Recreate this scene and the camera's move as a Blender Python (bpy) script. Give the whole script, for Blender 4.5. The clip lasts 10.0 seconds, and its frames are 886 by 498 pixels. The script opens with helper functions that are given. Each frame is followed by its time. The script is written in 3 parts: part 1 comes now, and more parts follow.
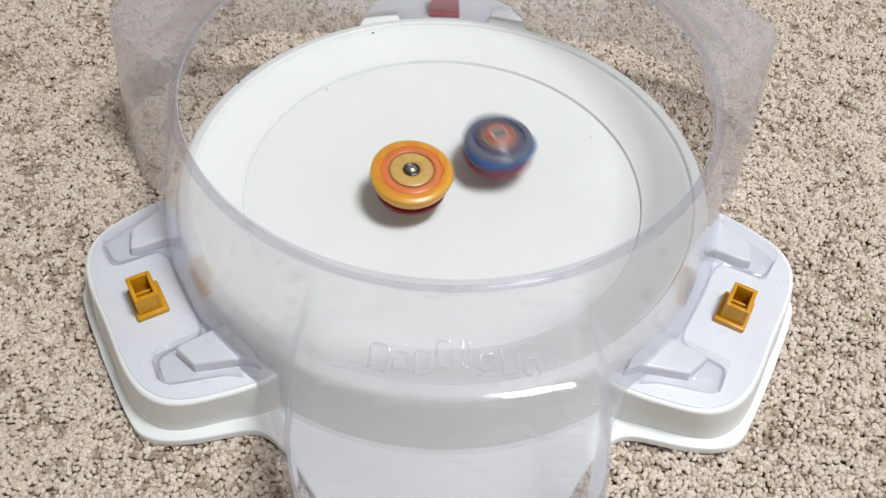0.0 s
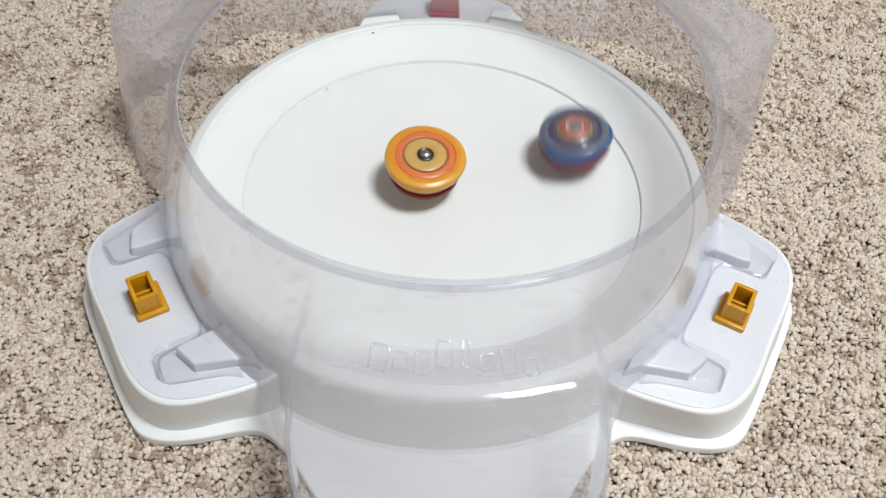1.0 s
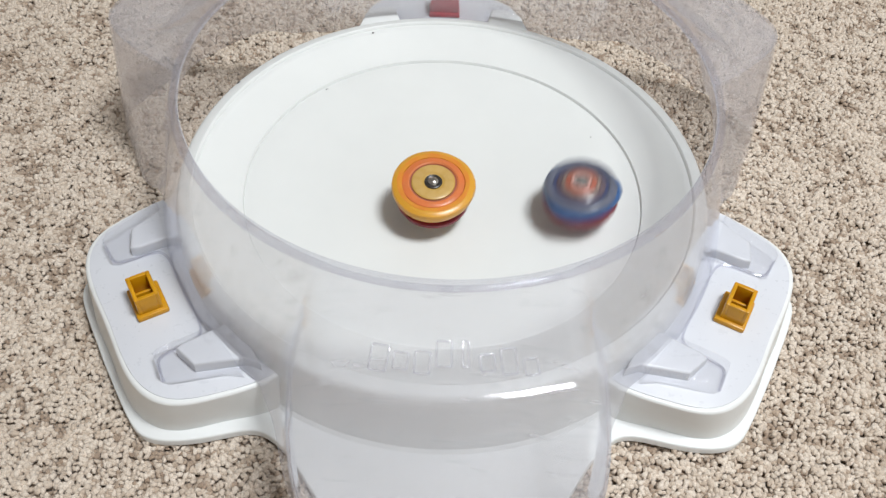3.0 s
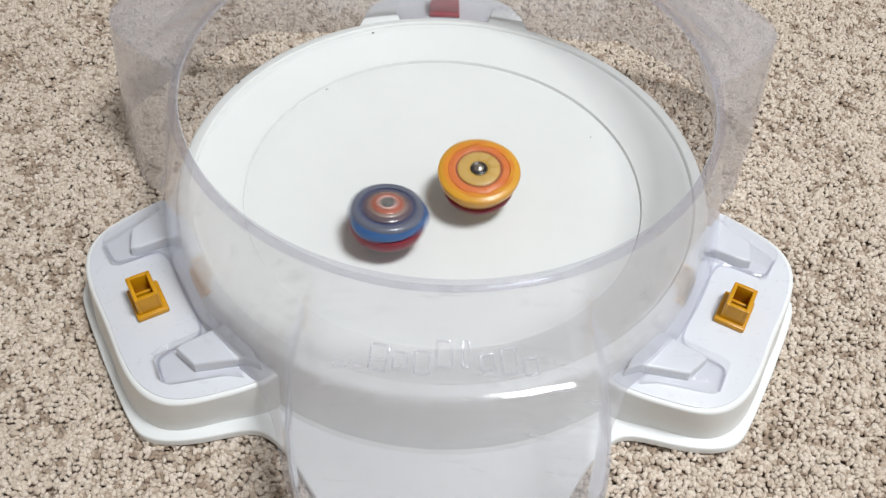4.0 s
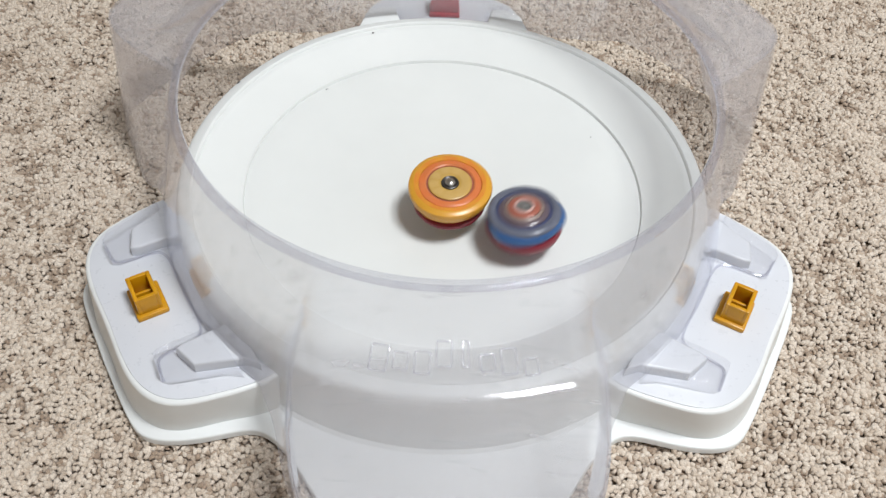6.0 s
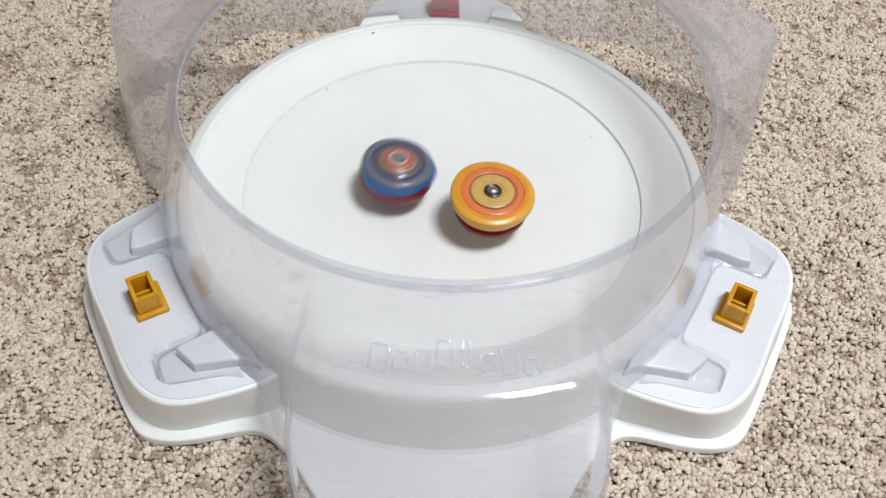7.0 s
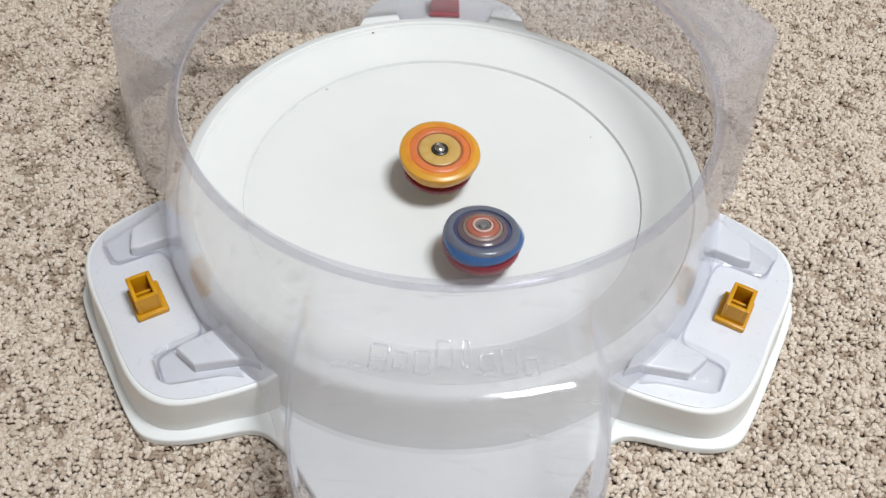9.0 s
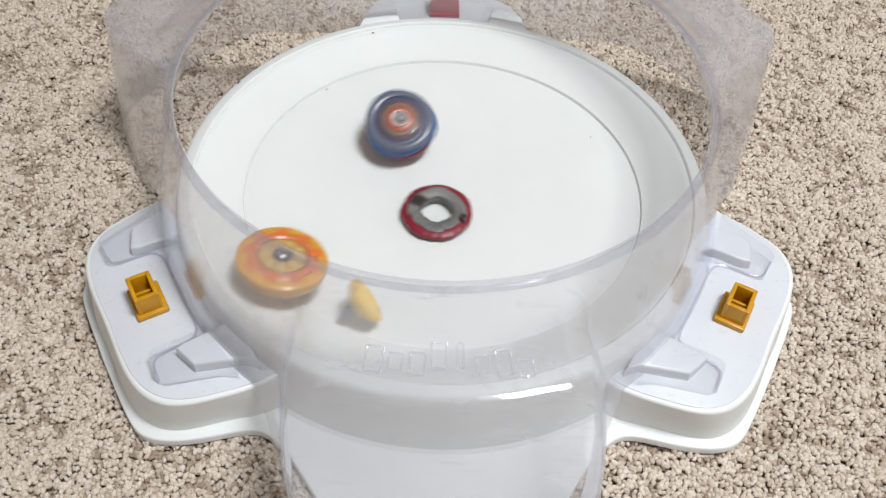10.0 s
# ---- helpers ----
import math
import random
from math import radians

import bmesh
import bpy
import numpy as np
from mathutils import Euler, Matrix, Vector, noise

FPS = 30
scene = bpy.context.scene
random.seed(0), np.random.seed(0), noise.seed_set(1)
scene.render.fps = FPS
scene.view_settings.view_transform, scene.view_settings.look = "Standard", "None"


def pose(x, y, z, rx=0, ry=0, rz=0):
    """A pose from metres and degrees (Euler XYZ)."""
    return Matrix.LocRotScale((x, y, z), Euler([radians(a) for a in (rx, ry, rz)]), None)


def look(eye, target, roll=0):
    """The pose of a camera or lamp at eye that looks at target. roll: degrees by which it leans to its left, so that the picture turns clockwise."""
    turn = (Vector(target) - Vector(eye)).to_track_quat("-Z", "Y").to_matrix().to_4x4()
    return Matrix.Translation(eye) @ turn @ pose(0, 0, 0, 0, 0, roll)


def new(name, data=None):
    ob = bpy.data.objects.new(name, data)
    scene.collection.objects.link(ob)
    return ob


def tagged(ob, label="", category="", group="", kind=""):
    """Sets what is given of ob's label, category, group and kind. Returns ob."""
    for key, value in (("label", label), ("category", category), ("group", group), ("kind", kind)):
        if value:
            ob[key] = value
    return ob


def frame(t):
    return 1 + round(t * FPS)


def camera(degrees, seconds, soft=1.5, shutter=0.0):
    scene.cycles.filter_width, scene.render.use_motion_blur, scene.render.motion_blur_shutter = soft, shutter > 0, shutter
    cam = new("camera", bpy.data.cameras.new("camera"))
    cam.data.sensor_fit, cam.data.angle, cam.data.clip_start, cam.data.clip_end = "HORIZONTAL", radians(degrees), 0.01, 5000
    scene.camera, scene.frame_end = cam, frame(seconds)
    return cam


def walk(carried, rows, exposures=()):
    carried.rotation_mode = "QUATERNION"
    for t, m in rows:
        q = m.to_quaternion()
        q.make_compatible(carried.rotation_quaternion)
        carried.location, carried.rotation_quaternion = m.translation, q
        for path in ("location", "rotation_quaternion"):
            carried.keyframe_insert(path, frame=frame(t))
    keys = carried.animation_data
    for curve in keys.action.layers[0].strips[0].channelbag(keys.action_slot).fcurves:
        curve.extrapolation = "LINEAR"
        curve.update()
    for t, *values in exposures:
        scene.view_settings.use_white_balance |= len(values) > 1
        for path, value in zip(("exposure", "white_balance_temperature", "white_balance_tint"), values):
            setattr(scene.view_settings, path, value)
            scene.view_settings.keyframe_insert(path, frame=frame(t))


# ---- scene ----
cam = camera(54.06, 10.0, soft=1.3, shutter=0.45)
EYE, AIM = (-0.01413, -0.37174, 0.41809), (0.00109, -0.01646, -0.00148)
walk(cam, [(0.0, look(EYE, AIM, 3.11)), (10.0, look(EYE, AIM, 3.11))])

# ---- light: one large ceiling lamp in a closed, pale room ----
world = bpy.data.worlds.new("room_air")
world.use_nodes = True
world.node_tree.nodes["Background"].inputs[0].default_value = (0.9, 0.93, 1.0, 1)
world.node_tree.nodes["Background"].inputs[1].default_value = 0.05
scene.world = world
lamp = bpy.data.lights.new("ceiling_lamp", "AREA")
lamp.shape, lamp.size, lamp.size_y, lamp.energy, lamp.color = "RECTANGLE", 0.60, 0.46, 63.5, (0.93, 0.97, 1.0)
new("ceiling_lamp", lamp).matrix_world = pose(0.70, -0.46, 2.32, 0, 0, 4)
scene.view_settings.exposure = 0.0

U = 0.12          # radius of the ring in the dish floor
GROUND = 0.33     # that ring's height over the carpet, in U


def at(d, w, h):
    """Metres from units of the ring's radius, with heights counted from the ring."""
    return (d * U, w * U, (h + GROUND) * U)


# ---- materials ----
def material(name):
    m = bpy.data.materials.new(name)
    m.use_nodes = True
    nt = m.node_tree
    return m, nt, nt.nodes["Principled BSDF"]


def link(nt, a, ao, b, bi):
    nt.links.new(a.outputs[ao], b.inputs[bi])


def noise_node(nt, scale, detail=4.0, rough=0.6, coords="Object"):
    tc = nt.nodes.new("ShaderNodeTexCoord")
    n = nt.nodes.new("ShaderNodeTexNoise")
    n.inputs["Scale"].default_value, n.inputs["Detail"].default_value = scale, detail
    n.inputs["Roughness"].default_value = rough
    link(nt, tc, coords, n, "Vector")
    return n


def ramp_node(nt, source, out, stops):
    r = nt.nodes.new("ShaderNodeValToRGB")
    e = r.color_ramp.elements
    while len(e) < len(stops):
        e.new(0.5)
    for el, (p, c) in zip(e, stops):
        el.position, el.color = p, (*c, 1)
    link(nt, source, out, r, "Fac")
    return r


def bump(nt, bsdf, source, out, strength, distance):
    b = nt.nodes.new("ShaderNodeBump")
    b.inputs["Strength"].default_value, b.inputs["Distance"].default_value = strength, distance
    link(nt, source, out, b, "Height")
    link(nt, b, "Normal", bsdf, "Normal")


def plastic(name, colour, rough=0.35, vary=0.06, scale=60, relief=0.0, sub=0.0):
    """Moulded plastic: slight cloudiness, fine scuffs in the gloss."""
    m, nt, b = material(name)
    c = Vector(colour)
    big = noise_node(nt, scale, 3.0)
    lo, hi = c * (1 - vary), c * (1 + vary)
    r = ramp_node(nt, big, "Fac", [(0.3, lo), (0.7, hi)])
    link(nt, r, "Color", b, "Base Color")
    fine = noise_node(nt, scale * 12, 2.0)
    rr = ramp_node(nt, fine, "Fac", [(0.3, (rough * 0.8,) * 3), (0.75, (min(1, rough * 1.3),) * 3)])
    link(nt, rr, "Color", b, "Roughness")
    b.inputs["Subsurface Weight"].default_value = sub
    if sub:
        b.inputs["Subsurface Radius"].default_value = (0.003, 0.002, 0.001)
    if relief:
        bump(nt, b, fine, "Fac", relief, 0.0002)
    return m


def clear_plastic(name, haze, tint, rough, ripple=0.4):
    """Clear moulded plastic: see-through, glossy by angle, with scuffs and cloudy patches."""
    m, nt, b = material(name)
    nt.nodes.remove(b)
    out = nt.nodes["Material Output"]
    see = nt.nodes.new("ShaderNodeBsdfTransparent")
    see.inputs["Color"].default_value = (*tint, 1)
    gloss = nt.nodes.new("ShaderNodeBsdfGlossy")
    gloss.inputs["Roughness"].default_value = rough
    gloss.inputs["Color"].default_value = (0.95, 0.96, 1.0, 1)
    face = nt.nodes.new("ShaderNodeLayerWeight")
    face.inputs["Blend"].default_value = 0.5
    power = nt.nodes.new("ShaderNodeMath")
    power.operation = "POWER"
    power.inputs[1].default_value = 5.0
    link(nt, face, "Facing", power, 0)
    fres = nt.nodes.new("ShaderNodeMath")
    fres.operation = "MULTIPLY_ADD"
    fres.inputs[1].default_value, fres.inputs[2].default_value = 0.95, 0.04
    link(nt, power, 0, fres, 0)
    wave = noise_node(nt, 24, 2.0)
    bp = nt.nodes.new("ShaderNodeBump")
    bp.inputs["Strength"].default_value, bp.inputs["Distance"].default_value = ripple, 0.002
    link(nt, wave, "Fac", bp, "Height")
    link(nt, bp, "Normal", gloss, "Normal")
    milk = nt.nodes.new("ShaderNodeBsdfDiffuse")
    milk.inputs["Color"].default_value = (0.82, 0.825, 0.87, 1)
    scattered = nt.nodes.new("ShaderNodeBsdfTranslucent")
    scattered.inputs["Color"].default_value = (0.76, 0.75, 0.78, 1)
    cloudy = nt.nodes.new("ShaderNodeMixShader")
    cloudy.inputs[0].default_value = 0.55
    link(nt, milk, 0, cloudy, 1)
    link(nt, scattered, 0, cloudy, 2)
    patches = noise_node(nt, 30, 6.0, 0.7)
    amount = ramp_node(nt, patches, "Fac", [(0.35, (haze * 0.85,) * 3), (0.6, (haze,) * 3), (0.8, (haze * 1.35,) * 3)])
    tc = nt.nodes.new("ShaderNodeTexCoord")
    mp = nt.nodes.new("ShaderNodeMapping")
    mp.inputs["Scale"].default_value, mp.inputs["Rotation"].default_value = (40, 260, 90), (0.3, 0.5, 0.7)
    fine = nt.nodes.new("ShaderNodeTexNoise")
    fine.inputs["Scale"].default_value, fine.inputs["Detail"].default_value = 1.0, 5.0
    fine.inputs["Distortion"].default_value = 0.6
    link(nt, tc, "Object", mp, "Vector")
    link(nt, mp, "Vector", fine, "Vector")
    scratch = ramp_node(nt, fine, "Fac", [(0.58, (0, 0, 0)), (0.72, (haze * 0.8,) * 3)])
    total = nt.nodes.new("ShaderNodeMath")
    total.operation = "ADD"
    link(nt, amount, "Color", total, 0)
    link(nt, scratch, "Color", total, 1)
    mix1 = nt.nodes.new("ShaderNodeMixShader")
    link(nt, total, 0, mix1, 0)
    link(nt, see, 0, mix1, 1)
    link(nt, cloudy, 0, mix1, 2)
    mix2 = nt.nodes.new("ShaderNodeMixShader")
    link(nt, fres, 0, mix2, 0)
    link(nt, mix1, 0, mix2, 1)
    link(nt, gloss, 0, mix2, 2)
    link(nt, mix2, 0, out, 0)
    return m


def metal(name, colour, rough=0.3):
    m, nt, b = material(name)
    n = noise_node(nt, 700, 4.0)
    r = ramp_node(nt, n, "Fac", [(0.3, [c * 0.7 for c in colour]), (0.7, colour)])
    link(nt, r, "Color", b, "Base Color")
    b.inputs["Metallic"].default_value, b.inputs["Roughness"].default_value = 1.0, rough
    bump(nt, b, n, "Fac", 0.2, 0.0003)
    return m


def carpet_loops(name):
    """Wool loops from brown to beige, each of its own shade, with fibre relief; the brown end paints shade in the gaps.
    """
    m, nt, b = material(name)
    loop_tone = nt.nodes.new("ShaderNodeAttribute")
    loop_tone.attribute_name = "loop_tone"
    each = ramp_node(nt, loop_tone, "Fac", [(0.0, (0.34, 0.255, 0.19)), (0.3, (0.46, 0.365, 0.285)), (0.45, (0.60, 0.505, 0.415)),
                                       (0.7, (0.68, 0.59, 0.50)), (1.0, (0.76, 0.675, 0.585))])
    fibre = noise_node(nt, 1300, 3.0)
    fleck = ramp_node(nt, fibre, "Fac", [(0.32, (0.78, 0.76, 0.73)), (0.62, (1.06, 1.05, 1.04))])
    mul = nt.nodes.new("ShaderNodeMix")
    mul.data_type, mul.blend_type = "RGBA", "MULTIPLY"
    mul.inputs["Factor"].default_value = 1.0
    link(nt, each, "Color", mul, "A")
    link(nt, fleck, "Color", mul, "B")
    link(nt, mul, "Result", b, "Base Color")
    b.inputs["Roughness"].default_value = 0.95
    b.inputs["Sheen Weight"].default_value = 0.15
    bump(nt, b, fibre, "Fac", 0.8, 0.0008)
    return m


def plain_surface(name, colour, scale, rough):
    m, nt, b = material(name)
    n = noise_node(nt, scale, 6.0)
    r = ramp_node(nt, n, "Fac", [(0.3, [c * 0.86 for c in colour]), (0.7, [min(1, c * 1.08) for c in colour])])
    link(nt, r, "Color", b, "Base Color")
    b.inputs["Roughness"].default_value = rough
    bump(nt, b, n, "Fac", 0.3, 0.002)
    return m


WHITE = plastic("white_plastic", (0.71, 0.725, 0.72), 0.38, 0.02, 25, 0.05)
LAVENDER = plastic("lavender_white_plastic", (0.60, 0.615, 0.655), 0.32, 0.02, 25, 0.05)
DISH = plastic("dish_plastic", (0.69, 0.705, 0.692), 0.45, 0.02, 18, 0.05)
GOLD = plastic("gold_plastic", (0.53, 0.25, 0.003), 0.35, 0.08, 120, 0.1)
RED = plastic("red_plastic", (0.42, 0.015, 0.03), 0.3, 0.08, 90)
CLEAR = clear_plastic("clear_plastic", 0.18, (0.98, 0.98, 0.988), 0.06)
RIM = clear_plastic("clear_rim_plastic", 0.04, (0.92, 0.92, 0.945), 0.04, 0.1)
THIN = clear_plastic("thin_clear_plastic", 0.015, (0.98, 0.98, 0.985), 0.06, 0.1)
ORANGE_YELLOW = plastic("orange_yellow_plastic", (0.60, 0.29, 0.028), 0.3, 0.10, 150)
OCHRE = plastic("ochre_plastic", (0.47, 0.29, 0.07), 0.35, 0.06, 150)
CORAL = plastic("coral_plastic", (0.58, 0.18, 0.065), 0.3, 0.08, 150)
SCARLET = plastic("scarlet_plastic", (0.62, 0.15, 0.035), 0.3, 0.08, 150)
SAND = plastic("sand_plastic", (0.56, 0.38, 0.16), 0.35, 0.06, 150)
LEMON = plastic("lemon_plastic", (0.74, 0.46, 0.008), 0.3, 0.1, 150)
BLACK = plastic("dark_plastic", (0.03, 0.025, 0.022), 0.35, 0.2, 150)
DARK_RED = plastic("dark_red_plastic", (0.19, 0.007, 0.02), 0.42, 0.12, 150)
PLUM = plastic("plum_plastic", (0.12, 0.09, 0.105), 0.2, 0.1, 150)
BLUE = plastic("blue_plastic", (0.028, 0.095, 0.25), 0.3, 0.1, 150)
NAVY = plastic("navy_plastic", (0.05, 0.06, 0.13), 0.35, 0.1, 150)
SLATE = plastic("slate_plastic", (0.115, 0.125, 0.165), 0.25, 0.08, 150)
RUST = plastic("rust_plastic", (0.34, 0.105, 0.07), 0.35, 0.1, 150)
TAUPE = plastic("taupe_plastic", (0.25, 0.18, 0.155), 0.35, 0.08, 150)
PINK = plastic("pink_plastic", (0.60, 0.37, 0.33), 0.3, 0.05, 150)
STEEL = metal("steel", (0.62, 0.60, 0.56), 0.25)
GREY_METAL = metal("cast_metal", (0.32, 0.315, 0.305), 0.68)
LOOPS = carpet_loops("wool_loops")
BACKING = plain_surface("carpet_backing", (0.40, 0.31, 0.235), 300, 1.0)
DARK_BACKING = plain_surface("dark_carpet_backing", (0.38, 0.295, 0.225), 300, 1.0)
PAINT = plain_surface("wall_paint", (0.74, 0.72, 0.70), 3, 0.9)
CEILING = plain_surface("ceiling_paint", (0.80, 0.80, 0.79), 3, 0.9)


# ---- mesh helpers ----
def part(name, bm, mat, parent, label="", smooth=True):
    me = bpy.data.meshes.new(name)
    bm.normal_update()
    bm.to_mesh(me)
    bm.free()
    if smooth:
        me.shade_smooth()
        me.set_sharp_from_angle(angle=radians(40))
    me.materials.append(mat)
    ob = new(name, me)
    ob.parent = parent
    if label:
        ob["label"] = label
    return ob


def thing(name, label, category, group="", kind=""):
    return tagged(new(name), label, category, group, kind)


def lathe(profile, n=96, wobble=None):
    """A closed or open turned body; wobble(angle) scales the radius."""
    bm = bmesh.new()
    rings = []
    for r, z in profile:
        if r < 1e-6:
            rings.append([bm.verts.new((0, 0, z))])
            continue
        ring = []
        for i in range(n):
            a = 2 * math.pi * i / n
            k = wobble(a) if wobble else 1.0
            ring.append(bm.verts.new((r * k * math.cos(a), r * k * math.sin(a), z)))
        rings.append(ring)
    for a, b in zip(rings, rings[1:]):
        for i in range(n):
            j = (i + 1) % n
            if len(a) == 1:
                bm.faces.new((a[0], b[i], b[j]))
            elif len(b) == 1:
                bm.faces.new((a[i], b[0], a[j]))
            else:
                bm.faces.new((a[i], b[i], b[j], a[j]))
    bmesh.ops.recalc_face_normals(bm, faces=bm.faces)
    return bm


def bevelled(bm, width, segments=2, angle=30):
    if width:
        edges = [e for e in bm.edges if len(e.link_faces) == 2 and e.calc_face_angle(0) > radians(angle)]
        bmesh.ops.bevel(bm, geom=edges, offset=width, segments=segments, affect="EDGES", profile=0.5)
    return bm


def prism(points, z0, z1, bevel=0.0, draft=1.0, segments=3, upper=None):
    """An outline carried from z0 up to z1; draft scales the upper outline about its middle, or upper gives it."""
    bm = bmesh.new()
    cx, cy = sum(p[0] for p in points) / len(points), sum(p[1] for p in points) / len(points)
    low = [bm.verts.new((x, y, z0)) for x, y in points]
    top = [bm.verts.new((cx + (x - cx) * draft, cy + (y - cy) * draft, z1)) for x, y in upper or points]
    bm.faces.new(low[::-1])
    bm.faces.new(top)
    for i in range(len(points)):
        j = (i + 1) % len(points)
        bm.faces.new((low[i], low[j], top[j], top[i]))
    bmesh.ops.recalc_face_normals(bm, faces=bm.faces)
    if bevel:
        edges = [e for e in bm.edges if abs(e.verts[0].co.z - e.verts[1].co.z) < 1e-6 and e.verts[0].co.z > z1 - 1e-6]
        bmesh.ops.bevel(bm, geom=edges, offset=bevel, segments=segments, affect="EDGES", profile=0.5)
    return bm


def block(x0, x1, y0, y1, z0, z1, bevel=0.0, m=None):
    bm = bmesh.new()
    bmesh.ops.create_cube(bm, size=1.0, matrix=Matrix.LocRotScale(((x0 + x1) / 2, (y0 + y1) / 2, (z0 + z1) / 2), None,
                                                                  (x1 - x0, y1 - y0, z1 - z0)))
    bevelled(bm, bevel)
    if m:
        bm.transform(m)
    return bm


def joined(*bms):
    """Several shapes that are one moulded piece."""
    out = bms[0]
    for bm in bms[1:]:
        me = bpy.data.meshes.new("tmp")
        bm.to_mesh(me)
        bm.free()
        out.from_mesh(me)
        bpy.data.meshes.remove(me)
    return out


def smooth_line(points, n, closed=False):
    """A rounded line along control points (uniform B-spline)."""
    p = np.array(points, float)
    p = np.vstack([p[-1:], p, p[:2]]) if closed else np.vstack([p[:1], p[:1], p, p[-1:], p[-1:]])
    spans = len(p) - 3
    out = []
    for t in np.linspace(0, spans, n, endpoint=not closed):
        i = min(int(t), spans - 1)
        u = t - i
        w = ((1 - u) ** 3 / 6, (3 * u ** 3 - 6 * u * u + 4) / 6, (-3 * u ** 3 + 3 * u * u + 3 * u + 1) / 6, u ** 3 / 6)
        out.append(sum(w[k] * p[i + k] for k in range(4)))
    return out


def tube(points, r, n=8):
    """A round bar along the points."""
    bm = bmesh.new()
    last = None
    for i, p in enumerate(points):
        p = Vector(p)
        way = (Vector(points[min(i + 1, len(points) - 1)]) - Vector(points[max(i - 1, 0)])).normalized()
        across = way.cross(Vector((0, 0, 1))).normalized()
        up = across.cross(way)
        ring = [bm.verts.new(p + r * (math.cos(2 * math.pi * k / n) * across + math.sin(2 * math.pi * k / n) * up)) for k in range(n)]
        if last:
            for k in range(n):
                bm.faces.new((last[k], last[(k + 1) % n], ring[(k + 1) % n], ring[k]))
        else:
            bm.faces.new(ring[::-1])
        last = ring
    bm.faces.new(last)
    bmesh.ops.recalc_face_normals(bm, faces=bm.faces)
    return bm


def wedge(a0, a1, r0, r1, z0, z1, steps=3):
    """A raised segment of a ring, between two angles in degrees."""
    bm = bmesh.new()
    last = None
    for k in range(steps + 1):
        a = radians(a0 + (a1 - a0) * k / steps)
        ring = [bm.verts.new((r * math.cos(a), r * math.sin(a), z)) for r, z in ((r0, z0), (r1, z0), (r1, z1 - 0.0003), (r0, z1))]
        if last:
            for i in range(4):
                bm.faces.new((last[i], last[(i + 1) % 4], ring[(i + 1) % 4], ring[i]))
        else:
            bm.faces.new(ring[::-1])
        last = ring
    bm.faces.new(last)
    bmesh.ops.recalc_face_normals(bm, faces=bm.faces)
    return bm


# ---- the room that closes the place: unseen walls and ceiling, added to bounce light ----
def slab(name, x0, x1, y0, y1, z0, z1, mat):
    ob = part(name, block(x0, x1, y0, y1, z0, z1), mat, None, smooth=False)
    return tagged(ob, kind="structure")


H = 2.4
slab("ground", -2.2, 2.2, -2.2, 2.2, -0.05, -0.0064, BACKING)
slab("carpet_backing", -0.44, 0.46, -0.28, 0.35, -0.0064, -0.0058, DARK_BACKING)
slab("wall_north", -2.2, 2.2, 2.2, 2.3, -0.05, H, PAINT)
slab("wall_south", -2.2, 2.2, -2.3, -2.2, -0.05, H, PAINT)
slab("wall_east", 2.2, 2.3, -2.2, 2.2, -0.05, H, PAINT)
slab("wall_west", -2.3, -2.2, -2.2, 2.2, -0.05, H, PAINT)
slab("ceiling", -2.2, 2.2, -2.2, 2.2, H + 0.003, H + 0.1, CEILING)


def cloud(x, y, cell, seed):
    """Smooth random values from -1 to 1 with patches of the given size."""
    grid = np.random.default_rng(seed).uniform(-1, 1, (512, 512))
    u, v = x / cell + 200, y / cell + 200
    i, j = np.floor(u).astype(int), np.floor(v).astype(int)
    u, v = u - i, v - j
    u, v = u * u * (3 - 2 * u), v * v * (3 - 2 * v)
    g = lambda a, b: grid[(i + a) % 512, (j + b) % 512]
    return (g(0, 0) * (1 - u) + g(1, 0) * u) * (1 - v) + (g(0, 1) * (1 - u) + g(1, 1) * u) * v


